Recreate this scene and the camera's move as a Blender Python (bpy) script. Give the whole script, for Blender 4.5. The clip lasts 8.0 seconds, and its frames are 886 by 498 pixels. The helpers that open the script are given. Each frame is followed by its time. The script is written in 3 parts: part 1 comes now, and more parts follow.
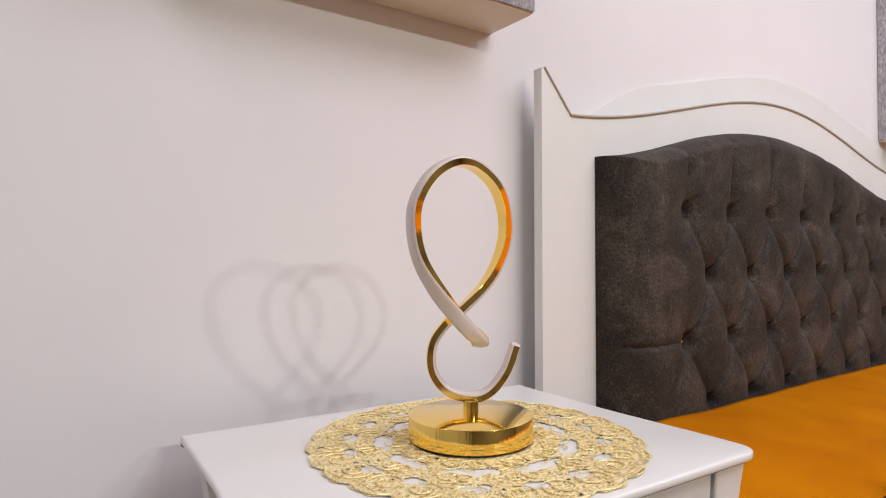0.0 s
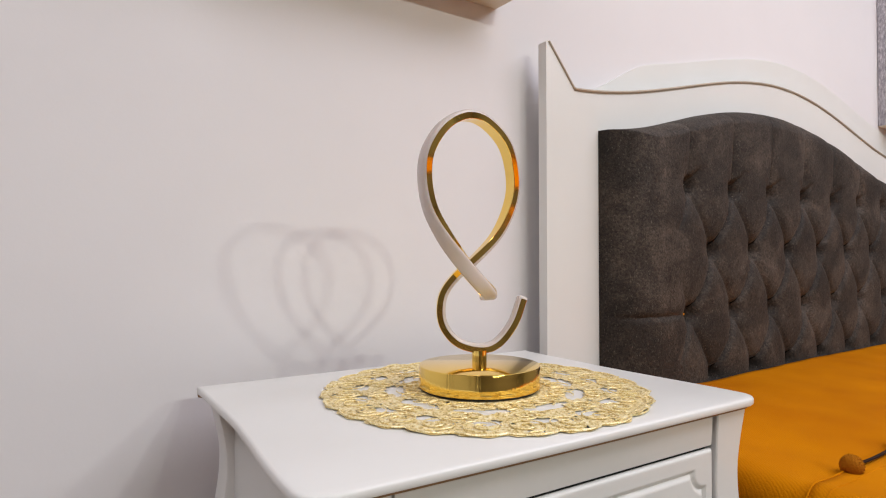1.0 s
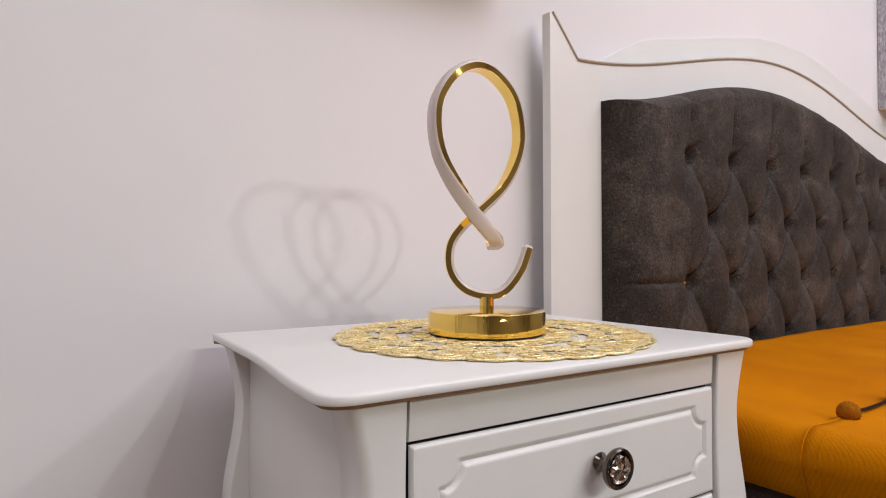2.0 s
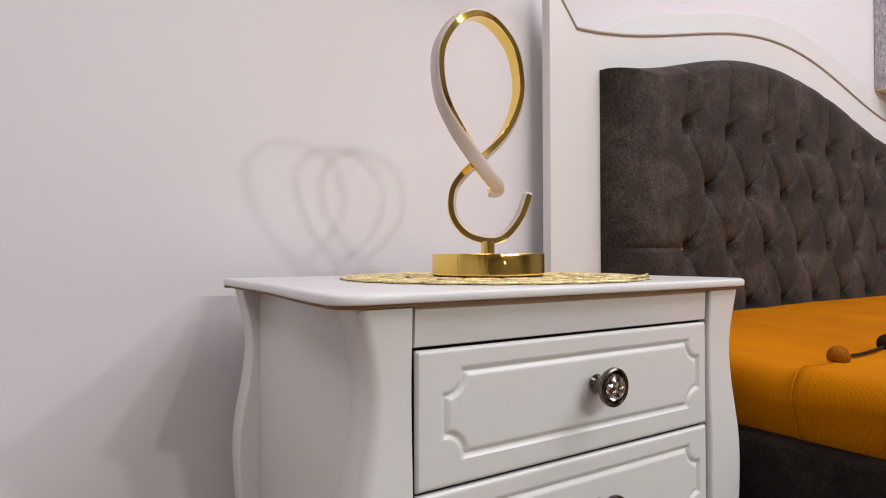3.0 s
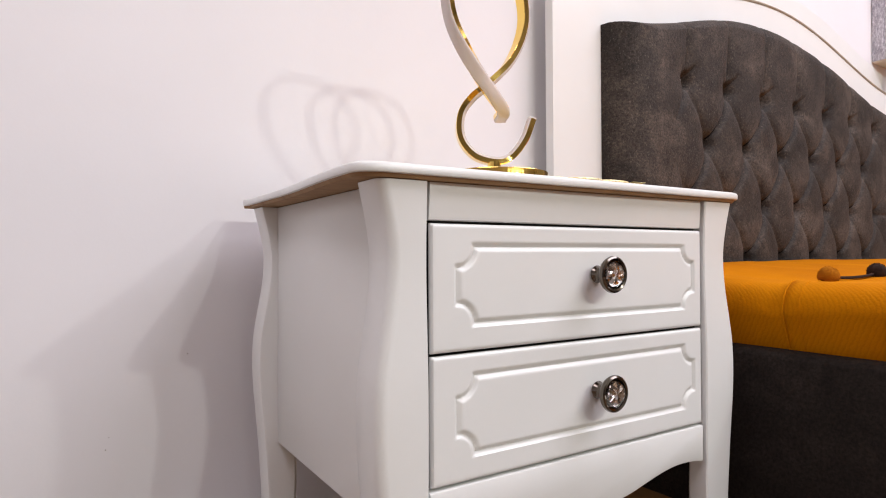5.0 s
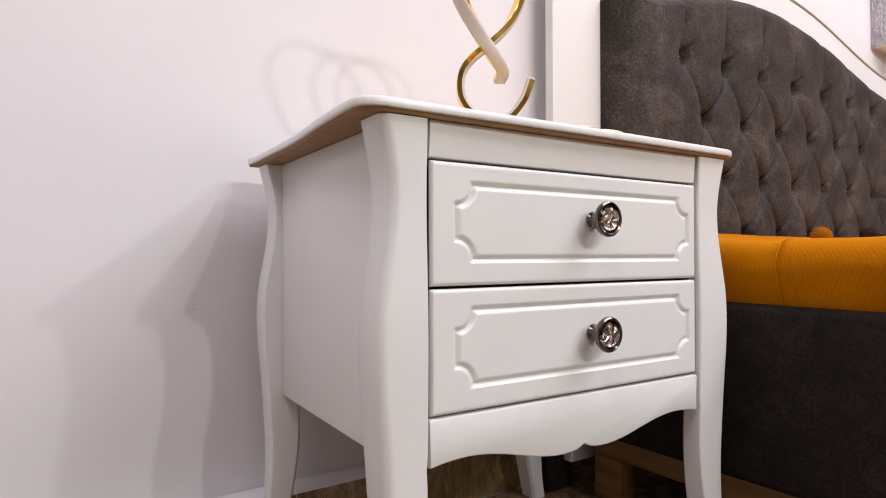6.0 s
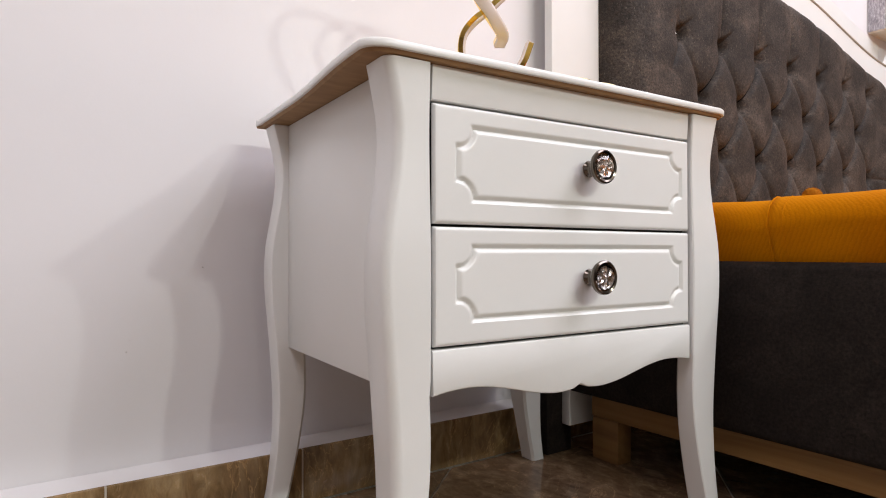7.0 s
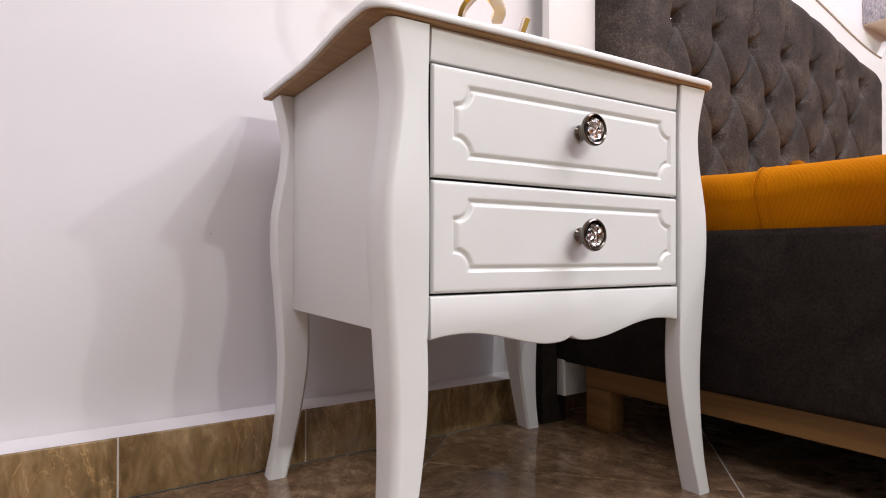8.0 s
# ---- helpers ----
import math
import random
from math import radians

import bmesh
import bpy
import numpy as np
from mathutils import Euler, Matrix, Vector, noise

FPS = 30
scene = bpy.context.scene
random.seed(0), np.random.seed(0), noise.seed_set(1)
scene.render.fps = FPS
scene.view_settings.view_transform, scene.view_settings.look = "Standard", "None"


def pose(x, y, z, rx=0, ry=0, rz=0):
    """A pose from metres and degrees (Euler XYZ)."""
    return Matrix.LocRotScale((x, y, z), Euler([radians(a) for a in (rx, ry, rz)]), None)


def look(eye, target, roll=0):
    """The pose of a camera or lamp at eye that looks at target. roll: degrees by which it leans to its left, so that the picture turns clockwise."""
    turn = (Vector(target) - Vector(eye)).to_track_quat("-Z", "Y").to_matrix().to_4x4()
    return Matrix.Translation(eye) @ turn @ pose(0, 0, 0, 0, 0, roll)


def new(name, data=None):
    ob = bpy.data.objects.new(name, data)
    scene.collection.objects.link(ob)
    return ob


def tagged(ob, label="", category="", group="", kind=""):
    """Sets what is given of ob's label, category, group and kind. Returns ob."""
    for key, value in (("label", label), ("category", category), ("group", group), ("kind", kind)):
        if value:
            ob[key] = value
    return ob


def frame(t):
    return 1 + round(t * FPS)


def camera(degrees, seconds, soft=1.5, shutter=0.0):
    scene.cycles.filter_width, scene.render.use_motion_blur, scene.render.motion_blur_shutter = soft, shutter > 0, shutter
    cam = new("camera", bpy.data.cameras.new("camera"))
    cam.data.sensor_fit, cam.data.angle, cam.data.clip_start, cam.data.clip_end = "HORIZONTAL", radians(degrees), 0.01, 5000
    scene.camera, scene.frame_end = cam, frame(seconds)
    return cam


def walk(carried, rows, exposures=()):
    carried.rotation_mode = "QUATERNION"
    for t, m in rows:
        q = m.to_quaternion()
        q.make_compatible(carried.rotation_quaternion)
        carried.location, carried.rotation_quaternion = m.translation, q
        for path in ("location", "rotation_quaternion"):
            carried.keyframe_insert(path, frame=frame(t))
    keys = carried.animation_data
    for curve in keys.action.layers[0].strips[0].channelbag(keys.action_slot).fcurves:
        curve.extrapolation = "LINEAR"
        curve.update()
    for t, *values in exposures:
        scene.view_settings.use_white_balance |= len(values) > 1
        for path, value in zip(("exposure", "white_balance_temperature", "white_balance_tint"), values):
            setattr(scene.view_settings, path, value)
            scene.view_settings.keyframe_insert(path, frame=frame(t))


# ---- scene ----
cam = camera(73.1, 8.0, 1.1)
PATH = [
    (0, (-0.203, -0.865, 0.855), (0.883, 0.814, 0.885), -0.1),
    (0.5, (-0.212, -0.869, 0.829), (0.873, 0.811, 0.858), -0.1),
    (1, (-0.224, -0.877, 0.797), (0.86, 0.804, 0.826), -0.1),
    (1.5, (-0.235, -0.883, 0.767), (0.847, 0.799, 0.794), -0.1),
    (3, (-0.262, -0.914, 0.657), (0.815, 0.771, 0.68), -0.2),
    (3.5, (-0.27, -0.922, 0.628), (0.806, 0.764, 0.651), -0.1),
    (4, (-0.281, -0.93, 0.596), (0.793, 0.757, 0.619), -0.2),
    (4.5, (-0.289, -0.937, 0.57), (0.784, 0.751, 0.593), -0.3),
    (6, (-0.303, -0.963, 0.478), (0.763, 0.729, 0.498), -0.1),
    (6.5, (-0.31, -0.971, 0.448), (0.755, 0.722, 0.467), -0.1),
    (7, (-0.319, -0.986, 0.415), (0.745, 0.708, 0.431), -0.1),
    (7.5, (-0.325, -1.001, 0.389), (0.738, 0.694, 0.405), 0.1),
    (8, (-0.336, -1.02, 0.362), (0.725, 0.675, 0.377), 0.2),
]
# the wall is the plane y = 0; the nightstand stands a little askew to it
ASKEW = pose(-0.2, 0, 0, 0, 0, -2.0) @ pose(0.2, 0, 0)
EXPOSURES = [(0.0, -0.33, 6540, 3), (0.5, -0.33, 6380, 4), (1.0, -0.34, 6520, 0), (1.5, -0.35, 6520, 4), (3.0, -0.35, 6480, 3), (3.5, -0.17, 6340, 4), (4.0, -0.07, 6440, -1), (4.5, 0.05, 6450, 4), (6.0, 0.11, 6460, 5), (6.5, 0.1, 6360, 4), (7.0, 0.12, 6490, 2), (7.5, 0.14, 6470, 4), (8.0, 0.22, 6400, 5)]
walk(cam, [(t, ASKEW @ look(eye, target, roll)) for t, eye, target, roll in PATH], EXPOSURES)

# ---- light ----
world = bpy.data.worlds.new("room_world")
world.use_nodes = True
world.node_tree.nodes["Background"].inputs[0].default_value = (0.9, 0.92, 1.0, 1)
world.node_tree.nodes["Background"].inputs[1].default_value = 0.03
scene.world = world


def area_lamp(name, place, target, size, size_y, watts, colour, shape="RECTANGLE"):
    data = bpy.data.lights.new(name, "AREA")
    data.shape, data.size, data.size_y = shape, size, size_y
    data.energy, data.color = watts, colour
    ob = new(name, data)
    ob.matrix_world = look(place, target)
    return ob


# three ceiling spots in front of the bed cast the stepped shadows; two unseen, slightly violet lamps are added as fill
WARM = (0.98, 0.965, 0.93)
SPOTS = [((0.90, -4.45, 2.55), 22), ((0.33, -4.45, 2.55), 22), ((1.92, -4.45, 2.50), 22)]
SPOTS.append(((-0.4, -4.6, 1.78), 4))      # a lower fitting on the far wall
for place, watts in SPOTS:
    area_lamp("ceiling_spot_light", place, (0.4, 0, 0.6), 0.1, 0.1, watts, WARM, "DISK")
area_lamp("overhead_fill_light", (1.85, -1.7, 2.62), (1.85, -1.69, 0), 2.4, 1.5, 84, (0.915, 0.855, 1.0))
# added fill that lifts the nightstand's left side and the wall beside it
area_lamp("overhead_fill_light", (-1.2, -1.2, 2.62), (-1.2, -1.19, 0), 1.0, 1.4, 28, (0.94, 0.86, 0.97))


# ---- materials ----
def material(name, colour, rough=0.5, metal=0.0, spec=0.5):
    m = bpy.data.materials.new(name)
    m.use_nodes = True
    b = m.node_tree.nodes["Principled BSDF"]
    b.inputs["Base Color"].default_value = (*colour, 1)
    b.inputs["Roughness"].default_value = rough
    b.inputs["Metallic"].default_value = metal
    b.inputs["Specular IOR Level"].default_value = spec
    return m


def nodes_of(m):
    return m.node_tree.nodes, m.node_tree.links, m.node_tree.nodes["Principled BSDF"]


def noise_node(m, scale, detail=4.0, rough=0.5, distort=0.0, stretch=None):
    n, l, b = nodes_of(m)
    co = n.new("ShaderNodeTexCoord")
    tex = n.new("ShaderNodeTexNoise")
    tex.inputs["Scale"].default_value = scale
    tex.inputs["Detail"].default_value = detail
    tex.inputs["Roughness"].default_value = rough
    tex.inputs["Distortion"].default_value = distort
    if stretch:
        mp = n.new("ShaderNodeMapping")
        mp.inputs["Scale"].default_value = stretch
        l.new(co.outputs["Object"], mp.inputs[0])
        l.new(mp.outputs[0], tex.inputs["Vector"])
    else:
        l.new(co.outputs["Object"], tex.inputs["Vector"])
    return tex.outputs["Fac"]


def ramp(m, fac, stops):
    n, l, b = nodes_of(m)
    r = n.new("ShaderNodeValToRGB")
    while len(r.color_ramp.elements) < len(stops):
        r.color_ramp.elements.new(0.5)
    for e, (at, c) in zip(r.color_ramp.elements, stops):
        e.position, e.color = at, (*c, 1)
    l.new(fac, r.inputs[0])
    return r.outputs[0]


def mix(m, a, b_, fac, kind="MIX"):
    n, l, b = nodes_of(m)
    x = n.new("ShaderNodeMix")
    x.data_type, x.blend_type = "RGBA", kind
    for sock, v in ((x.inputs[0], fac), (x.inputs[6], a), (x.inputs[7], b_)):
        if isinstance(v, float):
            sock.default_value = v
        elif isinstance(v, tuple):
            sock.default_value = (*v, 1)
        else:
            l.new(v, sock)
    return x.outputs[2]


def bump(m, height, strength, distance):
    n, l, b = nodes_of(m)
    x = n.new("ShaderNodeBump")
    x.inputs["Strength"].default_value = strength
    x.inputs["Distance"].default_value = distance
    l.new(height, x.inputs["Height"])
    if b.inputs["Normal"].links:
        l.new(b.inputs["Normal"].links[0].from_socket, x.inputs["Normal"])
    l.new(x.outputs[0], b.inputs["Normal"])


def colour_to(m, out):
    m.node_tree.links.new(out, m.node_tree.nodes["Principled BSDF"].inputs["Base Color"])


def rough_to(m, fac, lo, hi):
    n, l, b = nodes_of(m)
    x = n.new("ShaderNodeMapRange")
    x.inputs["To Min"].default_value, x.inputs["To Max"].default_value = lo, hi
    l.new(fac, x.inputs[0])
    l.new(x.outputs[0], b.inputs["Roughness"])


# painted plaster wall: faint roller texture, a few scuffs
WALL = material("wall_paint", (0.775, 0.75, 0.755), 0.6, spec=0.3)
colour_to(WALL, ramp(WALL, noise_node(WALL, 2.5, 3), [(0.3, (0.75, 0.73, 0.745)), (0.7, (0.78, 0.76, 0.775))]))
bump(WALL, noise_node(WALL, 14, 3), 0.12, 0.004)
bump(WALL, noise_node(WALL, 240, 2), 0.1, 0.0006)

# for unseen walls: darkened to cut bounce light and dim the gold's reflections
DIM_FAR_WALL = material("dim_unseen_wall", (0.3, 0.275, 0.255), 0.7)
bump(DIM_FAR_WALL, noise_node(DIM_FAR_WALL, 14, 3), 0.12, 0.004)

LACQUER = material("white_lacquer", (0.8, 0.785, 0.76), 0.32, spec=0.6)
colour_to(LACQUER, ramp(LACQUER, noise_node(LACQUER, 6, 4), [(0.3, (0.77, 0.772, 0.748)), (0.7, (0.795, 0.797, 0.778))]))
bump(LACQUER, noise_node(LACQUER, 320, 2), 0.06, 0.0004)
rough_to(LACQUER, noise_node(LACQUER, 9, 3), 0.26, 0.4)

RAW_BOARD = material("raw_fibreboard", (0.3, 0.2, 0.13), 0.75)
colour_to(RAW_BOARD, ramp(RAW_BOARD, noise_node(RAW_BOARD, 90, 5, stretch=(0.3, 1, 1)), [(0.3, (0.27, 0.155, 0.07)), (0.7, (0.36, 0.22, 0.105))]))

CREAM = material("cream_board", (0.76, 0.68, 0.54), 0.5)
colour_to(CREAM, ramp(CREAM, noise_node(CREAM, 12, 4), [(0.3, (0.73, 0.65, 0.51)), (0.7, (0.79, 0.71, 0.57))]))

GLITTER = material("grey_glitter_paper", (0.42, 0.41, 0.43), 0.35, 0.4)
colour_to(GLITTER, ramp(GLITTER, noise_node(GLITTER, 170, 8, 0.75, stretch=(1, 1, 0.35)), [(0.35, (0.22, 0.21, 0.24)), (0.5, (0.42, 0.41, 0.44)), (0.68, (0.78, 0.77, 0.8))]))
bump(GLITTER, noise_node(GLITTER, 260, 5), 0.6, 0.002)

GOLD = material("polished_gold", (1.0, 0.71, 0.19), 0.07, 1.0)
rough_to(GOLD, noise_node(GOLD, 60, 3), 0.05, 0.13)
bump(GOLD, noise_node(GOLD, 35, 2), 0.05, 0.001)
BRUSHED = material("gold_base_side", (1.0, 0.7, 0.17), 0.06, 1.0)
bump(BRUSHED, noise_node(BRUSHED, 210, 3, stretch=(1, 1, 0.06)), 0.5, 0.0012)
# the lamp's rubber foot, and the shade put behind the drawer fronts
BLACK = material("black_rubber_and_gap_shade", (0.02, 0.02, 0.02), 0.7)

DIFFUSER = material("milky_diffuser", (0.66, 0.585, 0.55), 0.25, spec=0.5)
DIFFUSER.node_tree.nodes["Principled BSDF"].inputs["Subsurface Weight"].default_value = 0.25
DIFFUSER.node_tree.nodes["Principled BSDF"].inputs["Subsurface Radius"].default_value = (0.004, 0.003, 0.002)

LACE = material("gold_lace", (0.78, 0.62, 0.27), 0.45, 0.12)
colour_to(LACE, ramp(LACE, noise_node(LACE, 260, 5, 0.7), [(0.37, (0.42, 0.29, 0.07)), (0.48, (0.84, 0.67, 0.3)), (0.62, (0.98, 0.9, 0.62))]))
bump(LACE, noise_node(LACE, 700, 3), 0.8, 0.0014)
bump(LACE, noise_node(LACE, 190, 4), 0.6, 0.003)
CORD = material("gold_cord", (0.86, 0.7, 0.33), 0.35, 0.2)
colour_to(CORD, ramp(CORD, noise_node(CORD, 500, 3), [(0.35, (0.68, 0.5, 0.16)), (0.6, (0.98, 0.88, 0.54))]))

# crushed velvet, brown with paler worn flecks
VELVET = material("brown_velvet", (0.1, 0.075, 0.06), 0.72, spec=0.3)
big = noise_node(VELVET, 9, 6, 0.65, 0.6)
fine = noise_node(VELVET, 190, 8, 0.7, 0.4)
fleck = noise_node(VELVET, 330, 5, 0.6, stretch=(1, 1, 0.5))
c1 = ramp(VELVET, big, [(0.32, (0.013, 0.0098, 0.0078)), (0.5, (0.032, 0.0244, 0.019)), (0.7, (0.08, 0.0625, 0.05))])
c2 = ramp(VELVET, fine, [(0.36, (0.35, 0.33, 0.32)), (0.52, (1, 1, 1)), (0.7, (1.9, 1.83, 1.76))])
c3 = mix(VELVET, c1, c2, 1.0, "MULTIPLY")
c4 = ramp(VELVET, fleck, [(0.6, (0, 0, 0)), (0.75, (1, 1, 1))])
colour_to(VELVET, mix(VELVET, c3, (0.26, 0.22, 0.18), mix(VELVET, (0.0, 0.0, 0.0), c4, 0.6)))
bump(VELVET, fine, 0.5, 0.003)
bump(VELVET, noise_node(VELVET, 45, 4, 0.6, 1.2), 0.35, 0.004)
bump(VELVET, noise_node(VELVET, 600, 2), 0.25, 0.0008)
vb = VELVET.node_tree.nodes["Principled BSDF"]
vb.inputs["Sheen Weight"].default_value = 0.09
vb.inputs["Sheen Roughness"].default_value = 0.4
vb.inputs["Sheen Tint"].default_value = (0.7, 0.6, 0.53, 1)

# mustard knit: fine slanted ribs
KNIT = material("mustard_knit", (0.62, 0.27, 0.012), 0.85, spec=0.05)
n, l, b = nodes_of(KNIT)
co = n.new("ShaderNodeTexCoord")
mp = n.new("ShaderNodeMapping")
mp.inputs["Rotation"].default_value = (0, 0, radians(35))
wave = n.new("ShaderNodeTexWave")
wave.inputs["Scale"].default_value = 80
wave.inputs["Distortion"].default_value = 3.5
wave.inputs["Detail"].default_value = 2.0
wave.inputs["Detail Scale"].default_value = 2.2
l.new(co.outputs["Object"], mp.inputs[0])
l.new(mp.outputs[0], wave.inputs[0])
k1 = ramp(KNIT, noise_node(KNIT, 5, 4), [(0.3, (0.46, 0.14, 0.001)), (0.7, (0.59, 0.207, 0.0014))])
k2 = ramp(KNIT, wave.outputs["Fac"], [(0.0, (0.66, 0.6, 0.5)), (0.5, (1, 1, 1))])
colour_to(KNIT, mix(KNIT, k1, k2, 0.25, "MULTIPLY"))
bump(KNIT, wave.outputs["Fac"], 0.2, 0.0012)
bump(KNIT, noise_node(KNIT, 420, 3), 0.5, 0.0012)
b.inputs["Sheen Weight"].default_value = 0.03
b.inputs["Sheen Tint"].default_value = (1.0, 0.6, 0.1, 1)

# plainer plush on the rails and uprights, its brown darkened to hold the bed side's shade
PLUSH = material("shaded_brown_plush", (0.02, 0.015, 0.012), 0.85, spec=0.2)
p1 = ramp(PLUSH, noise_node(PLUSH, 11, 6, 0.65, 0.8), [(0.3, (0.011, 0.0078, 0.0064)), (0.55, (0.02, 0.0148, 0.012)), (0.75, (0.034, 0.0262, 0.0215))])
p2 = ramp(PLUSH, noise_node(PLUSH, 210, 6, 0.7), [(0.36, (0.55, 0.53, 0.52)), (0.53, (1, 1, 1)), (0.7, (1.5, 1.45, 1.4))])
colour_to(PLUSH, mix(PLUSH, p1, p2, 1.0, "MULTIPLY"))
bump(PLUSH, noise_node(PLUSH, 190, 6, 0.7), 0.4, 0.002)
bump(PLUSH, noise_node(PLUSH, 24, 4, 0.6, 1.0), 0.3, 0.004)

STITCH = material("dark_stitching", (0.004, 0.003, 0.003), 0.85, spec=0.1)
POM = material("pom_pom_wool", (0.34, 0.12, 0.008), 0.95, spec=0.05)
bump(POM, noise_node(POM, 400, 3), 0.8, 0.002)
POM_DARK = material("dark_pom_pom_wool", (0.035, 0.022, 0.018), 0.95, spec=0.05)

def marble(name, low, middle, high, dull, shiny):
    """Streaked, veined, polished brown marble."""
    m = material(name, (0.2, 0.13, 0.075), 0.12, spec=0.5)
    v1 = noise_node(m, 9, 8, 0.62, 1.8, stretch=(1.6, 1.0, 0.55))
    v2 = noise_node(m, 36, 7, 0.65, 0.9, stretch=(1.5, 1, 0.6))
    m1 = ramp(m, v1, [(0.3, low), (0.5, middle), (0.7, high)])
    m2 = ramp(m, v2, [(0.35, (0.65, 0.6, 0.55)), (0.6, (1.05, 1.0, 0.95)), (0.75, (1.5, 1.45, 1.35))])
    veins = ramp(m, noise_node(m, 5, 6, 0.6, 2.0, stretch=(1, 1, 0.5)), [(0.494, (0, 0, 0)), (0.5, (1, 1, 1)), (0.506, (0, 0, 0))])
    m2 = mix(m, m2, (2.6, 2.4, 2.1), mix(m, (0.0, 0.0, 0.0), veins, 0.5))
    info = m.node_tree.nodes.new("ShaderNodeObjectInfo")
    m3 = ramp(m, info.outputs["Random"], [(0.0, (0.8, 0.8, 0.8)), (1.0, (1.1, 1.08, 1.05))])
    colour_to(m, mix(m, mix(m, m1, m2, 0.9, "MULTIPLY"), m3, 1.0, "MULTIPLY"))
    rough_to(m, v2, shiny, dull)
    return m


MARBLE = marble("golden_brown_marble", (0.185, 0.118, 0.05), (0.35, 0.235, 0.112), (0.5, 0.38, 0.215), 0.34, 0.16)
FLOOR_MARBLE = marble("dark_brown_marble", (0.125, 0.08, 0.05), (0.23, 0.156, 0.1), (0.36, 0.265, 0.18), 0.12, 0.04)
GROUT = material("tile_grout", (0.68, 0.62, 0.54), 0.9)
bump(GROUT, noise_node(GROUT, 300, 3), 0.4, 0.001)

PINE = material("pine_wood", (0.42, 0.24, 0.1), 0.6)
colour_to(PINE, ramp(PINE, noise_node(PINE, 30, 5, 0.6, 1.0, stretch=(1, 0.08, 1)), [(0.3, (0.17, 0.08, 0.02)), (0.55, (0.26, 0.135, 0.04)), (0.75, (0.34, 0.19, 0.065))]))
TRIM = material("champagne_trim", (0.46, 0.39, 0.30), 0.4, 0.3)
BRONZE = material("dark_bronze", (0.15, 0.13, 0.11), 0.14, 1.0)
bump(BRONZE, noise_node(BRONZE, 220, 2), 0.2, 0.0005)
CRYSTAL = material("cut_crystal", (0.95, 0.95, 0.97), 0.03)
cb = CRYSTAL.node_tree.nodes["Principled BSDF"]
cb.inputs["Transmission Weight"].default_value = 1.0
cb.inputs["IOR"].default_value = 1.6
MIRROR = material("foil_backing", (0.95, 0.93, 0.9), 0.14, 1.0)
SHEET = material("white_sheet", (0.75, 0.74, 0.72), 0.9)
PLASTIC = material("white_plastic", (0.78, 0.77, 0.75), 0.35)


# ---- building helpers ----
def mesh_of(name, bm, mat, smooth=True):
    me = bpy.data.meshes.new(name)
    bmesh.ops.recalc_face_normals(bm, faces=bm.faces)
    bm.to_mesh(me)
    bm.free()
    for m in (mat if isinstance(mat, (list, tuple)) else [mat]):
        me.materials.append(m)
    if smooth:
        me.shade_smooth()
        me.set_sharp_from_angle(angle=radians(38))
    return me


def part(name, bm, mat, parent=None, label="", smooth=True):
    ob = new(name, mesh_of(name, bm, mat, smooth))
    if parent:
        ob.parent = parent
    return tagged(ob, label)


def empty(name, m=None, label="", category="", group="", kind=""):
    ob = new(name)
    ob.empty_display_size = 0.05
    if m:
        ob.matrix_world = m
    return tagged(ob, label, category, group, kind)


def box(bm, x0, x1, y0, y1, z0, z1, bevel=0.0, seg=2):
    r = bmesh.ops.create_cube(bm, size=1.0)
    for v in r["verts"]:
        v.co = Vector((x0 + (v.co.x + 0.5) * (x1 - x0), y0 + (v.co.y + 0.5) * (y1 - y0), z0 + (v.co.z + 0.5) * (z1 - z0)))
    if bevel:
        es = list({e for v in r["verts"] for e in v.link_edges})
        bmesh.ops.bevel(bm, geom=es, offset=bevel, segments=seg, profile=0.5, affect="EDGES")
    return bm


def boxed(*a, **k):
    return box(bmesh.new(), *a, **k)


def lathe(profile, steps=48, bm=None, axis="z"):
    """A turned body from (radius, height) pairs."""
    bm = bm or bmesh.new()
    rings = []
    for r, h in profile:
        if r < 1e-6:
            rings.append([bm.verts.new((0, 0, h))])
        else:
            rings.append([bm.verts.new((r * math.cos(a), r * math.sin(a), h)) for a in (math.tau * i / steps for i in range(steps))])
    for a, c in zip(rings, rings[1:]):
        for i in range(steps):
            j = (i + 1) % steps
            if len(a) == 1 and len(c) > 1:
                bm.faces.new((a[0], c[i], c[j]))
            elif len(c) == 1 and len(a) > 1:
                bm.faces.new((a[i], a[j], c[0]))
            elif len(a) > 1:
                bm.faces.new((a[i], a[j], c[j], c[i]))
    return bm


def loft(bm, sections, closed=True, caps=True):
    """Faces between rings of equal count."""
    rings = [[bm.verts.new(p) for p in s] for s in sections]
    n_ = len(rings[0])
    for a, c in zip(rings, rings[1:]):
        for i in range(n_ if closed else n_ - 1):
            j = (i + 1) % n_
            bm.faces.new((a[i], a[j], c[j], c[i]))
    if caps and closed:
        bm.faces.new(rings[0])
        bm.faces.new(rings[-1][::-1])
    return bm


def prism_xz(bm, outline, y0, y1):
    """An outline of (x, z) made solid between two y."""
    return loft(bm, [[(x, y0, z) for x, z in outline], [(x, y1, z) for x, z in outline]])


def smoothstep(x, lo=0.0, hi=1.0):
    t = min(1.0, max(0.0, (x - lo) / (hi - lo)))
    return t * t * (3 - 2 * t)


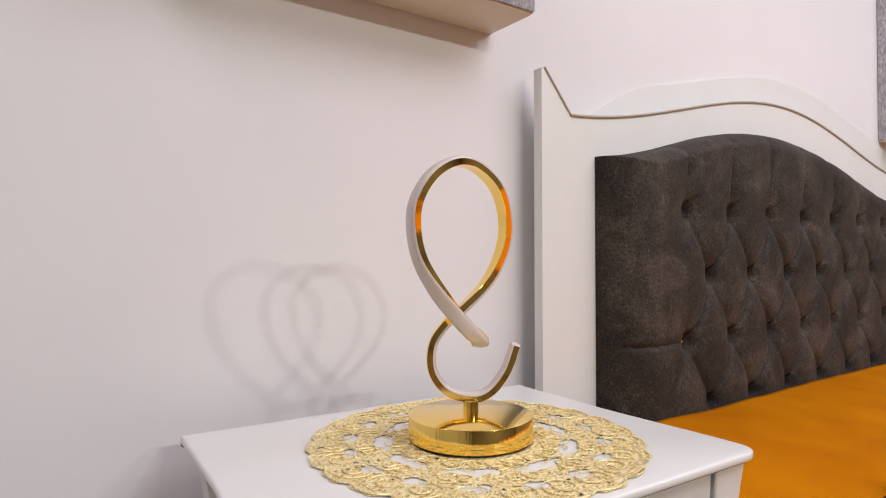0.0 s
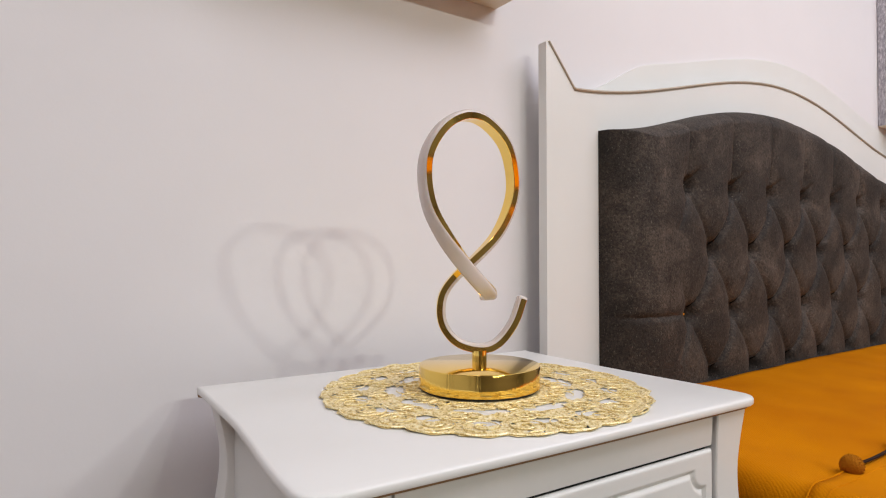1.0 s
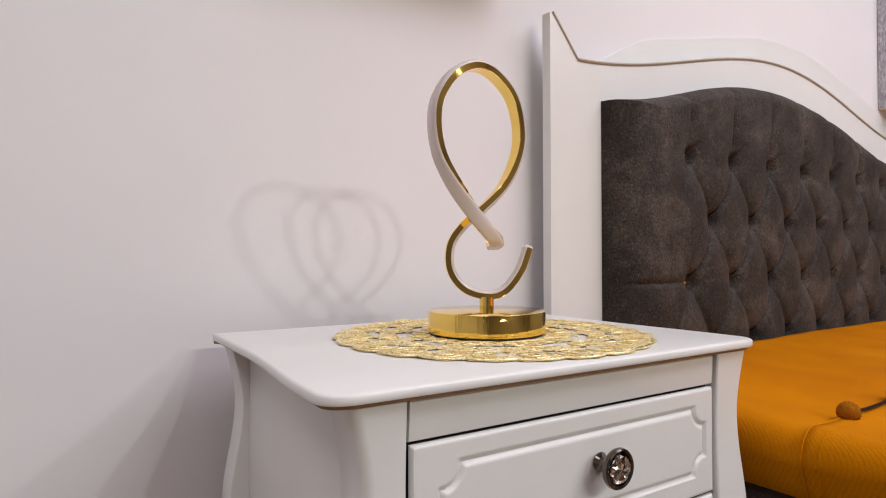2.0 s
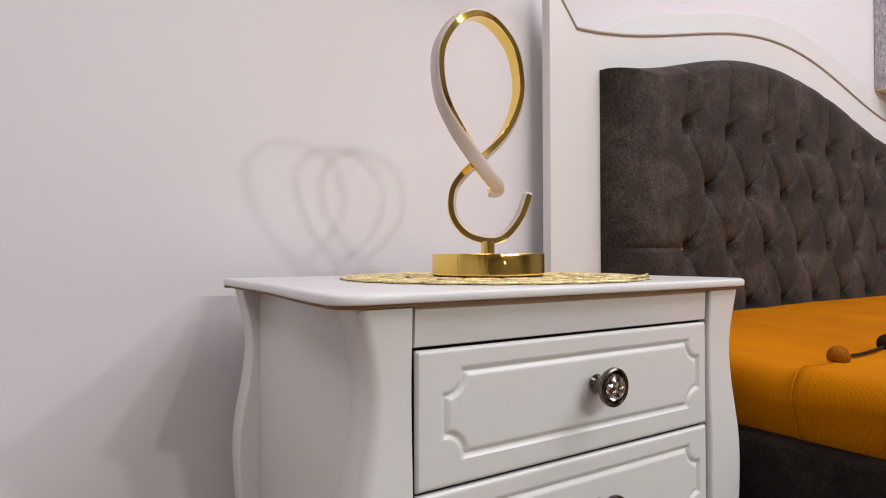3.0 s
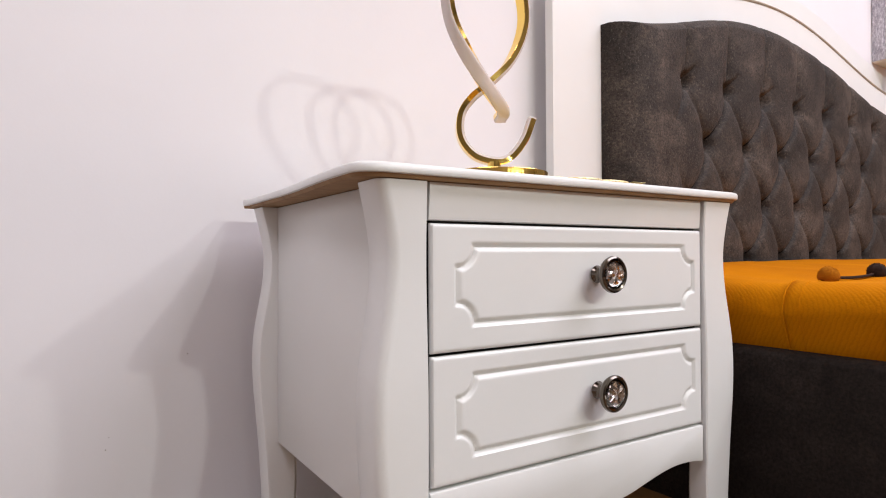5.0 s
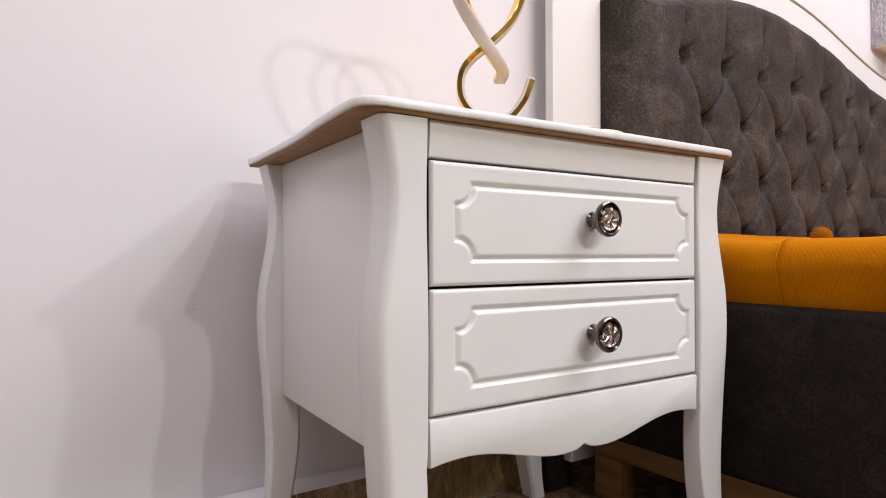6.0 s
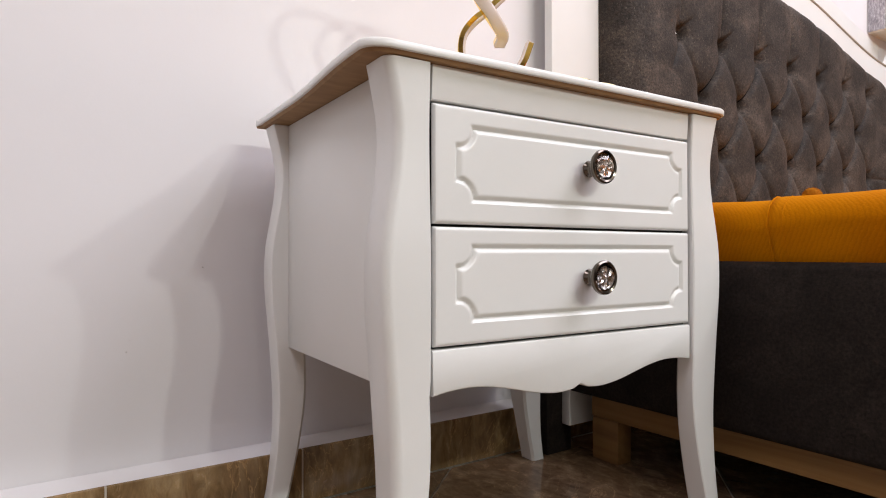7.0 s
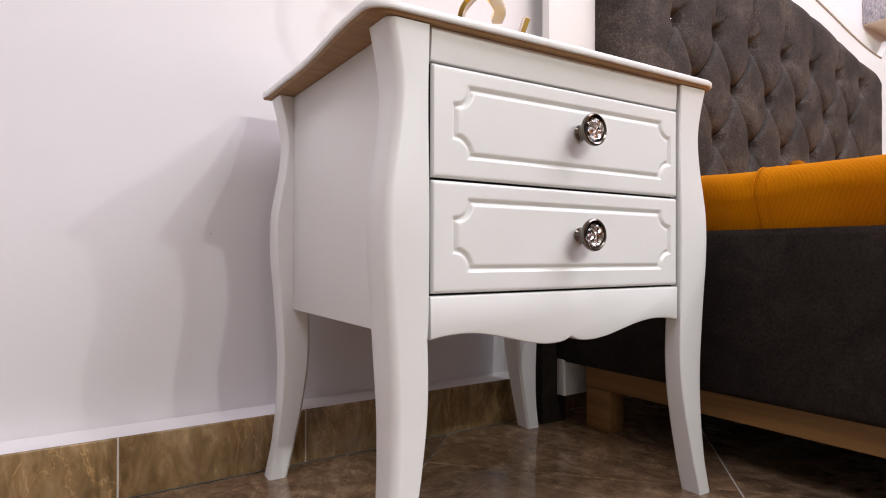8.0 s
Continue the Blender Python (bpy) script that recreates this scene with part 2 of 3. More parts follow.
def spline(points, per=10):
    """A smooth line through points."""
    p = [Vector(q) for q in points]
    p = [2 * p[0] - p[1]] + p + [2 * p[-1] - p[-2]]
    out = []
    for i in range(1, len(p) - 2):
        a, b_, c, d = p[i - 1:i + 3]
        for k in range(per):
            t = k / per
            out.append(0.5 * ((2 * b_) + (c - a) * t + (2 * a - 5 * b_ + 4 * c - d) * t * t + (3 * b_ - a - 3 * c + d) * t ** 3))
    out.append(p[-2])
    return out


def tube(bm, line, r, sides=6, flat=1.0, ref=(0, 0, 1)):
    secs = []
    for i, p in enumerate(line):
        t = (line[min(i + 1, len(line) - 1)] - line[max(i - 1, 0)]).normalized()
        s = t.cross(Vector(ref))
        s = s.normalized() if s.length > 1e-4 else Vector((1, 0, 0))
        u = s.cross(t)
        secs.append([p + r * (math.cos(a) * s + flat * math.sin(a) * u) for a in (math.tau * k / sides for k in range(sides))])
    return loft(bm, secs)


# ---- the room ----
WEST, EAST, SOUTH, HIGH = -3.6, 4.6, -5.0, 2.7
WALL_Y = 0.03
wall_north = part("wall_north", boxed(WEST, EAST, WALL_Y, 0.15, 0, HIGH), WALL)
tagged(wall_north, "off-white painted plaster wall behind the bed", "wall", kind="structure")
# unseen walls; south and east are darkened to hold back bounce, west stays pale
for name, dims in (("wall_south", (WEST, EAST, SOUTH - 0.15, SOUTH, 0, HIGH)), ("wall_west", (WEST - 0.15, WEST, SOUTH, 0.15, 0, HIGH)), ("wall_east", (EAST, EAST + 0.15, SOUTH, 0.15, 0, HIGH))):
    tagged(part(name, boxed(*dims), WALL if name == "wall_west" else DIM_FAR_WALL), "unseen plain wall that closes the room", "wall", kind="structure")
tagged(part("ceiling", boxed(WEST, EAST, SOUTH, WALL_Y, HIGH, HIGH + 0.15), WALL), "plain white painted ceiling", "ceiling", kind="structure")

# small chips in the paint
CHIP = material("bare_plaster", (0.42, 0.38, 0.35), 0.9)
for x, z, r in ((-0.239, 0.285, 0.0007), (-0.243, 0.268, 0.001), (-0.134, 0.394, 0.0011)):
    bm = lathe([(0, 0), (r, 0), (0.7 * r, 0.0009), (0, 0.0011)], 7)
    o = part("paint_chip", bm, CHIP, wall_north, "small chip in the paint")
    o.matrix_basis = pose(x, WALL_Y, z, 90, 20 * r * 1000, 0)

floor = part("floor", boxed(WEST, EAST, SOUTH, WALL_Y, -0.12, -0.004), GROUT)
tagged(floor, "glossy brown marble floor tiles laid diagonally with pale joints", "floor", kind="structure")

# brown marble skirting in pieces
skirting = empty("baseboard", None, "polished brown marble skirting with pale joints along the wall", "baseboard", kind="structure")
JOINTS = [-3.575, -3.15, -2.575, -2.0, -1.425, -0.85, -0.562, -0.274, 0.013, 0.5, 1.075, 1.65, 2.225, 2.8, 3.375, 3.95, 4.525]
for x0, x1 in zip(JOINTS, JOINTS[1:]):
    part("skirting_tile", boxed(x0 + 0.0009, x1 - 0.0009, WALL_Y - 0.054, WALL_Y - 0.001, 0.0, 0.0905, 0.0025), MARBLE, skirting)
part("joint_filler", boxed(JOINTS[0], JOINTS[-1], WALL_Y - 0.0527, WALL_Y - 0.0015, 0.0, 0.0892), GROUT, skirting)
# plaster brought down over the skirting's ledge
ledge = [(WALL_Y - 0.001, 0.0908), (WALL_Y - 0.0505, 0.0908), (WALL_Y - 0.0495, 0.0914), (WALL_Y - 0.006, 0.0922), (WALL_Y - 0.001, 0.0955)]
part("plaster_ledge", loft(bmesh.new(), [[(x, y, z) for y, z in ledge] for x in (JOINTS[0], JOINTS[-1])]), WALL, skirting, "white painted plaster along the ledge")

# ---- wall boxes ----
def wall_box(x0, x1, z0, z1, label):
    ob = empty("wall_box", pose(x0, WALL_Y, z0), label, "wall box", "grey glitter wall boxes")
    w, h, d = x1 - x0, z1 - z0, 0.118
    part("body", boxed(0, w, -d, -0.001, 0, h, 0.002), CREAM, ob, "cream board box")
    part("front_panel", boxed(-0.002, w + 0.002, -d - 0.006, -d - 0.0005, 0.004, h, 0.0015), GLITTER, ob, "silver-grey glitter front")
    bm = bmesh.new()
    box(bm, w + 0.0005, w + 0.004, -d, -0.002, 0.004, h, 0.001)
    part("end_panel", bm, GLITTER, ob, "silver-grey glitter end")
    bm = bmesh.new()
    box(bm, -0.004, -0.0005, -d, -0.002, 0.004, h, 0.001)
    part("end_panel", bm, GLITTER, ob, "silver-grey glitter end")
    return ob


wall_box(-0.13, 0.502, 1.287, 1.9, "wall-hung box with grey glitter front and cream underside")
wall_box(2.372, 2.99, 1.285, 1.9, "wall-hung box with silver-grey glitter front beyond the headboard")

# ---- the bed ----
MID, HALF = 1.525, 0.861      # middle of the headboard; from there to its notches
SLAB = -0.028


def crest(x):
    u = min(1.0, abs(x - MID) / 0.9)
    return 1.141 + 0.14 * (0.5 + 0.5 * math.cos(math.pi * u)) ** 0.92


bed = empty("bed", pose(MID, -1.0, 0), "white and brown double bed with a buttoned velvet headboard", "bed")
INV = bed.matrix_world.inverted()


def bed_part(name, bm, mat, parent, label=""):
    ob = part(name, bm, mat, parent, label)
    if parent is bed:
        ob.matrix_parent_inverse = INV
    return ob


# white slab with pointed corners and a waved top
steps = 90
top = [(MID - HALF + 2 * HALF * i / steps, crest(MID - HALF + 2 * HALF * i / steps)) for i in range(steps + 1)]
outline = [(0.584, 0.2), (0.584, 1.224), (0.590, 1.228)] + top + [(2 * MID - 0.590, 1.228), (2 * MID - 0.584, 1.224), (2 * MID - 0.584, 0.2)]
headboard = bed_part("headboard", prism_xz(bmesh.new(), outline, SLAB, SLAB + 0.022), LACQUER, bed, "white lacquered headboard with a waved top")
# dark uprights that carry it
for x0, x1 in ((0.512, 0.583), (2 * MID - 0.583, 2 * MID - 0.512)):
    bed_part("headboard_leg", boxed(x0, x1, -0.084, -0.036, 0.0, 0.3, 0.004), PLUSH, bed, "dark brown velvet covered upright")
for x0, x1 in ((0.5535, 0.6275), (2 * MID - 0.6275, 2 * MID - 0.5535)):
    bed_part("headboard_foot", boxed(x0, x1, -0.107, -0.0848, 0.06, 0.31, 0.002), LACQUER, bed, "white lacquered board end")
# back layer that stands higher behind the slab
back = [(0.70, 0.5)] + [(x, crest(x - 0.15) + 0.105 * smoothstep(x, 0.66, 1.0)) for x in (0.70 + 1.75 * i / 60 for i in range(61))] + [(2.45, 0.5)]
bed_part("back_layer", prism_xz(bmesh.new(), back, WALL_Y - 0.006, WALL_Y - 0.0005), LACQUER, headboard)
# thin trim along the slab's top edge
line = [Vector((0.591, SLAB - 0.001, 1.226)), Vector((MID - HALF, SLAB - 0.001, crest(MID - HALF)))]
bm = tube(bmesh.new(), [line[0].lerp(line[1], i / 8) for i in range(9)], 0.0022)
bed_part("trim", bm, TRIM, headboard, "thin grey trim")
bm = tube(bmesh.new(), [Vector((x, SLAB - 0.001, z)) for x, z in top], 0.0034)
bed_part("trim", bm, TRIM, headboard, "thin champagne trim")

# buttoned panel
A, BZ = 0.1775, 0.1425        # button spacing across and between rows
X0, Z0 = 0.95, 0.957
PL, PR = 0.735, 2.205
LOW = 0.36
THICK, PUFF = 0.033, 0.053


# height of the fabric's upper edge every 0.1 m from x = 0.7
EDGE = (1.061, 1.074, 1.094, 1.12, 1.146, 1.165, 1.176, 1.179, 1.174, 1.162, 1.145, 1.123, 1.098, 1.075, 1.058, 1.046, 1.04, 1.04)


def panel_top(x):
    q = (x - 0.7) / 0.1
    i = min(max(1, int(q)), len(EDGE) - 3)
    f = q - i
    a, b, c, d = EDGE[i - 1:i + 3]
    z = b + 0.5 * f * (c - a + f * (2 * a - 5 * b + 4 * c - d + f * (3 * (b - c) + d - a)))
    r = min(1.0, max(0.0, (x - PR + 0.09) / 0.09))
    return z - 0.12 * (1 - math.sqrt(1 - r * r))


def bowed(k):
    return math.floor(k) + (k - math.floor(k)) ** 1.35


def tuft(x, z, ztop):
    """How far the upholstery stands out, 0 to 1."""
    X, k = (x - X0) / A, (Z0 - z) / BZ
    nx = (PR - PL) / A
    # nearest button
    best = 9.0
    r0 = max(0, round(k))
    for r in (r0 - 1, r0, r0 + 1):
        if r < 0:
            continue
        off = 0.5 * (r % 2)
        i = round(X - off)
        lo, hi = (0, 6) if r % 2 == 0 else (0, 5)
        i = min(max(i, lo), hi)
        best = min(best, math.hypot((X - off - i) * A, (k - r) * BZ))
    dimple = 1 - 0.38 * math.exp(-(best / 0.036) ** 1.3) - 0.62 * math.exp(-(best / 0.0165) ** 2.2)
    s, t = X + bowed(k) / 2, X - bowed(k) / 2
    ds, dt = abs(s - round(s)), abs(t - round(t))
    crease = 1 - 0.95 * math.exp(-(ds / 0.04) ** 1.0) - 0.5 * math.exp(-(dt / 0.075) ** 1.1)
    up = smoothstep(-k, 0.0, 0.35)
    dv = abs(X - round(X))
    fold = 1 - 0.8 * math.exp(-(dv / 0.07) ** 1.05) * (1 - 0.55 * smoothstep(-k, 0.4, 1.5))
    if X < -0.2 or X > 6.2:
        fold = 1.0
    inner = crease * (1 - up) + fold * up
    # plain borders left and right of the outermost buttons
    side = smoothstep(X, -0.42, 0.12) * smoothstep(6 - X, -0.42, 0.12)
    seam = 1 - 0.35 * math.exp(-(abs(k - 2) * BZ / 0.006) ** 1.3)
    inner = inner * side + seam * (1 - side)
    h = 0.64 * dimple + 0.36 * max(0.0, inner) * (0.3 + 0.7 * dimple)
    wide = 0.035 + 0.035 * smoothstep(x, 1.0, 1.6)
    e = min((x - PL) / 0.1, (PR - x) / 0.06, (ztop - z) / wide)
    edge = math.sqrt(max(0.0, 1 - (1 - min(1.0, max(0.0, e))) ** 2))
    return edge * (THICK + PUFF * h)


NX, NZ = 520, 236
sections = []
for j in range(NZ + 1):
    row = []
    for i in range(NX + 1):
        u = i / NX
        x = PL + (PR - PL) * u
        ztop = panel_top(x)
        v = j / NZ
        v = 1 - (1 - v) ** 1.15
        z = LOW + (ztop - LOW) * v
        h = tuft(x, z, ztop)
        h += 0.0016 * noise.noise((x * 16, z * 16, 3)) * min(1, h / 0.03)
        row.append((x, SLAB - 0.0005 - h, z))
    sections.append(row)
bm = loft(bmesh.new(), sections, closed=False)
panel = bed_part("upholstered_panel", bm, VELVET, headboard, "deep-buttoned dark brown crushed velvet panel")


def gem(r):
    bm = bmesh.new()
    bmesh.ops.create_icosphere(bm, subdivisions=1, radius=r)
    for v in bm.verts:
        v.co.y *= 0.7
    return bm


gem_mesh = mesh_of("button", gem(0.0078), MIRROR, smooth=False)
for r in range(5):
    for i in range(7 - r % 2):
        x, z = X0 + A * (i + 0.5 * (r % 2)), Z0 - BZ * r
        o = new("button", gem_mesh)
        o.parent = headboard
        o.location = (x, SLAB - tuft(x, z, panel_top(x)) - 0.02, z)
        o.rotation_euler = (0.4 * i, 0.7 * r, 0.3 * i)

# stitched pleats that run down from each button
for r in range(4):
    for i in range(7 - r % 2):
        X = i + 0.5 * (r % 2)
        if X - 0.5 < -0.1:
            continue
        pts = []
        for q in range(17):
            k = r + 0.1 + 0.8 * q / 16
            x, z = X0 + A * (X - (bowed(k) - r) / 2), Z0 - BZ * k
            pts.append(Vector((x, SLAB - tuft(x, z, panel_top(x)) - 0.004, z)))
        bed_part("pleat", tube(bmesh.new(), pts, 0.0023, 5, ref=(0, 1, 0)), STITCH, headboard)

# side rails and timber base
RAIL_X = 0.552
bm = boxed(RAIL_X, RAIL_X + 0.045, -2.06, -0.03, 0.131, 0.402, 0.012, 3)
bed_part("side_rail", bm, PLUSH, bed, "dark brown velvet covered rail")
bm = boxed(2 * MID - RAIL_X - 0.045, 2 * MID - RAIL_X, -2.06, -0.03, 0.131, 0.402, 0.012, 3)
bed_part("side_rail", bm, PLUSH, bed, "dark brown velvet covered rail")
bm = boxed(RAIL_X + 0.046, 2 * MID - RAIL_X - 0.046, -2.10, -2.055, 0.131, 0.402, 0.012, 3)
bed_part("foot_rail", bm, PLUSH, bed, "dark brown velvet covered rail")
for x0 in (RAIL_X + 0.03, 2 * MID - RAIL_X - 0.075):
    bed_part("base_beam", boxed(x0, x0 + 0.045, -2.05, -0.14, 0.085, 0.1305, 0.003), PINE, bed, "bare pine beam")
    for y0 in (-0.205, -1.1, -2.0):
        bed_part("base_leg", boxed(x0 + 0.002, x0 + 0.043, y0, y0 + 0.065, 0.0, 0.0845, 0.003), PINE, bed, "bare pine block")
bed_part("base_beam", boxed(RAIL_X + 0.08, 2 * MID - RAIL_X - 0.08, -0.20, -0.15, 0.085, 0.13, 0.003), PINE, bed, "bare pine beam")
bed_part("slat_deck", boxed(RAIL_X + 0.047, 2 * MID - RAIL_X - 0.047, -2.05, -0.112, 0.27, 0.29, 0.002), PINE, bed)

mattress = part("mattress", boxed(RAIL_X + 0.078, 2 * MID - RAIL_X - 0.05, -2.04, -0.115, 0.2915, 0.475, 0.035, 4), SHEET)
tagged(mattress, "white mattress under a mustard knitted blanket", "mattress")


def drape(x, y, lift):
    """Height and sideways place of a cover over the mattress; x runs round the near edge (below 0: down the side)."""
    r = 0.04
    ridge = 0.006 * math.sin(9 * (x * 0.8 + y) + 1.4) * smoothstep(x, 0.02, 0.3) + 0.014 * noise.noise((x * 3.2, y * 3.2, 1.0)) * smoothstep(x, 0.0, 0.25)
    ridge += 0.004 * noise.noise((x * 3 + y * 7, y * 2 - x * 9, 5.0)) * smoothstep(x, 0.03, 0.12)
    ridge *= 1 - 0.75 * smoothstep(y, -0.5, -0.2)
    rise = 0.012 * smoothstep(x, 0.1, 0.9) * (1 - smoothstep(y, -0.5, -0.2)) + 0.027 * smoothstep(y, -0.5, -0.16) * smoothstep(x, 0.0, 0.14)
    edge = RAIL_X + 0.012 - lift
    ztop = 0.497 + lift
    sag = 0.003 * noise.noise((x * 8, y * 5, 7.0))
    if x < 0:
        return edge - 0.35 * x + 0.004 * noise.noise((x * 10, y * 7, 2.0)), ztop - r + x + sag
    a = x / r
    if a < math.pi / 2:
        return edge + r * (1 - math.cos(a)), ztop - r + r * math.sin(a) + sag
    return edge + r + (x - r * math.pi / 2), ztop + ridge + rise + sag


def cover(y0, y1, x1, lift, low, hem=None):
    """A soft cover: outer and inner skin."""
    bm = bmesh.new()
    nx, ny = 190, int(abs(y1 - y0) / 0.012)
    xs = [-low + (x1 + low) * (i / nx) ** 1.35 for i in range(nx + 1)]
    secs = []
    for j in range(ny + 1):
        y = y0 + (y1 - y0) * j / ny
        row = []
        for x in xs:
            px, pz = drape(x, y, lift)
            if hem:
                pz += hem(y, x)
            row.append((px, y, pz))
        secs.append(row)
    loft(bm, secs, closed=False)
    return bm


def soft(ob, thick):
    m = ob.modifiers.new("thickness", "SOLIDIFY")
    m.thickness, m.offset = thick, -1
    return ob


blanket = part("blanket", cover(-2.0, -0.118, 1.75, 0.0, 0.11), KNIT)
soft(blanket, 0.007)
tagged(blanket, "mustard yellow knitted blanket spread over the mattress", "blanket")

throw = part("throw_blanket", cover(-2.03, -0.508, 1.75, 0.0045, 0.105), KNIT)
soft(throw, 0.003)
tagged(throw, "mustard yellow knitted throw with a hemmed pom-pom edge", "throw")
hem_line = []
for i in range(140):
    x = -0.1 + 1.7 * (i / 139) ** 1.3
    px, pz = drape(x, -0.508, 0.0045)
    hem_line.append(Vector((px, -0.508, pz)))
part("hem", tube(bmesh.new(), hem_line, 0.0015, ref=(0, 1, 0)), KNIT, throw, "twisted cord edge")
hem2 = []
for i in range(140):
    x = -0.1 + 1.7 * (i / 139) ** 1.3
    px, pz = drape(x, -0.53, 0.0045)
    hem2.append(Vector((px, -0.53, pz)))
part("stitched_ridge", tube(bmesh.new(), hem2, 0.001, ref=(0, 1, 0)), KNIT, throw)


def pom_pom(r, seed):
    bm = bmesh.new()
    rng = random.Random(seed)
    bmesh.ops.create_icosphere(bm, subdivisions=3, radius=r * 0.86)
    for v in bm.verts:
        d = v.co.normalized()
        v.co = d * r * (0.9 + 0.1 * noise.noise(d * 5 + Vector((seed, 0, 0)))) * Vector((1, 1, 0.85)).length / 1.65
    for k in range(900):
        z = rng.uniform(-1, 1)
        a = rng.uniform(0, math.tau)
        s = math.sqrt(1 - z * z)
        d = Vector((s * math.cos(a), s * math.sin(a), z))
        t = d.orthogonal().normalized() * r * 0.03
        q = d.cross(t)
        w = r * rng.uniform(0.93, 1.03)
        v = [bm.verts.new(d * r * 0.8 + t), bm.verts.new(d * r * 0.8 - t * 0.5 + q), bm.verts.new(d * r * 0.8 - t * 0.5 - q), bm.verts.new(d * w)]
        for tri in ((0, 1, 3), (1, 2, 3), (2, 0, 3)):
            bm.faces.new([v[m_] for m_ in tri])
    return bm


for k, x in enumerate((0.153, 0.334, 0.505, 0.675, 0.845, 1.015)):
    px, pz = drape(x, -0.505, 0.0045)
    o = part("pom_pom", pom_pom(0.0165, k), POM_DARK if k % 2 else POM, throw, "dark brown wool pom-pom" if k % 2 else "mustard wool pom-pom")
    o.location = (px, -0.514, pz + 0.007)

cord = []
for i in range(60):
    x = 0.153 + 0.862 * i / 59
    px, pz = drape(x, -0.513, 0.0045)
    cord.append(Vector((px, -0.513, pz + 0.0045)))
part("cord", tube(bmesh.new(), cord, 0.0024, 6, ref=(0, 1, 0)), POM_DARK, throw, "dark brown cord between the pom-poms")

# ---- the nightstand (its own axes: the left end of the drawers is x = 0, the front looks to -y) ----
nightstand = empty("nightstand", ASKEW.copy(), "white lacquered two-drawer nightstand with curved legs", "nightstand")
WIDE, FRONT, BACK = 0.424, -0.457, -0.03
PROFILE = [(0.0, 0.064), (0.03, 0.058), (0.056, 0.0535), (0.116, 0.0475), (0.184, 0.0455), (0.252, 0.049), (0.311, 0.0535), (0.345, 0.0565), (0.385, 0.058), (0.422, 0.0565), (0.455, 0.0515), (0.49, 0.0455), (0.523, 0.042), (0.55, 0.0425), (0.58, 0.0475), (0.612, 0.055)]


def leg(flip_x, flip_y):
    """A cabriole-like leg, swelling outwards, with softened corners."""
    secs = []
    for z, p in [(v.x, v.y) for v in spline([(z, p, 0) for z, p in PROFILE], 4)]:
        inner = -p + 0.03 + 0.0156 * smoothstep(z, 0.0, 0.268)
        xo, xi = -p, (inner if z <= 0.272 else -0.0032)
        yo = -0.0015 - 0.2 * (p - 0.042)
        slim = 0.036 + (-0.006 if flip_x and not flip_y else 0.0135) * smoothstep(z, 0, 0.26)
        yi = yo + (0.05 if z > 0.272 else slim)
        c = 0.0045
        g = 0.011
        ring = [(xo + g, yo), (xi - 0.0015, yo), (xi, yo + 0.0015), (xi, yi - c), (xi - c, yi), (xo + c, yi), (xo + 0.3 * c, yi - 0.3 * c), (xo, yi - c), (xo, yo + g)]
        ring += [(xo + g * (1 - math.cos(q)), yo + g * (1 - math.sin(q))) for q in (0.3, 0.6, 0.95, 1.27)]
        out = []
        for x, y in ring:
            X = x if not flip_x else WIDE - x + (0.012 if x < xi - 0.006 else 0.012 * (1 - smoothstep(z, 0.0, 0.26)))
            Y = FRONT + y if not flip_y else BACK - 0.007 - y
            out.append((X, Y, z))
        secs.append(out)
    return loft(bmesh.new(), secs)


for fx in (False, True):
    for fy in (False, True):
        part("leg", leg(fx, fy), LACQUER, nightstand)

# top: flared front corners, rounded edge
def top_outline(inset):
    left = []
    for i in range(25):
        y = BACK + 0.002 + (FRONT + 0.013 - BACK - 0.002) * i / 24
        left.append((-0.067 - 0.0125 * smoothstep(-y, 0.2, 0.43), y))
    corner = []
    cx, cy, r = left[-1][0] + 0.024, left[-1][1], 0.024
    for k in range(1, 9):
        a = math.pi + math.pi / 2 * k / 9
        corner.append((cx + r * math.cos(a), cy + r * math.sin(a)))
    fr = []
    x0 = corner[-1][0] + 0.006
    for i in range(31):
        x = x0 + (WIDE - 2 * x0) * i / 30
        u = (x - WIDE / 2) / (WIDE / 2 - x0)
        fr.append((x, FRONT - 0.011 - 0.003 * (1 - u * u) - 0.0015 * abs(u) ** 4))
    half = left + corner
    pts = half + fr + [(WIDE - x, y) for x, y in reversed(half)]
    pts = [(x + (0.004 + 0.006 * (1 - smoothstep(-y, 0.1, 0.4))) * smoothstep(x, 0.2, 0.45), y) for x, y in pts]
    out = []
    n_ = len(pts)
    for i, (x, y) in enumerate(pts):
        (xa, ya), (xb, yb) = pts[i - 1], pts[(i + 1) % n_]
        t = Vector((xb - xa, yb - ya)).normalized()
        out.append((x - t.y * inset, y + t.x * inset))
    return out


bm = bmesh.new()
rings = []
for inset, z in ((0.0022, 0.6164), (0.0006, 0.6169), (0.0, 0.618), (0.0, 0.6234), (0.0012, 0.6251), (0.004, 0.6262)):
    rings.append([(x, y, z) for x, y in top_outline(inset)])
loft(bm, rings)
part("tabletop", bm, LACQUER, nightstand)
bm = bmesh.new()
loft(bm, [[(x, y, 0.6128) for x, y in top_outline(0.0062)], [(x, y, 0.6163) for x, y in top_outline(0.0034)]])
part("underside_board", bm, RAW_BOARD, nightstand, "bare brown fibreboard underside")

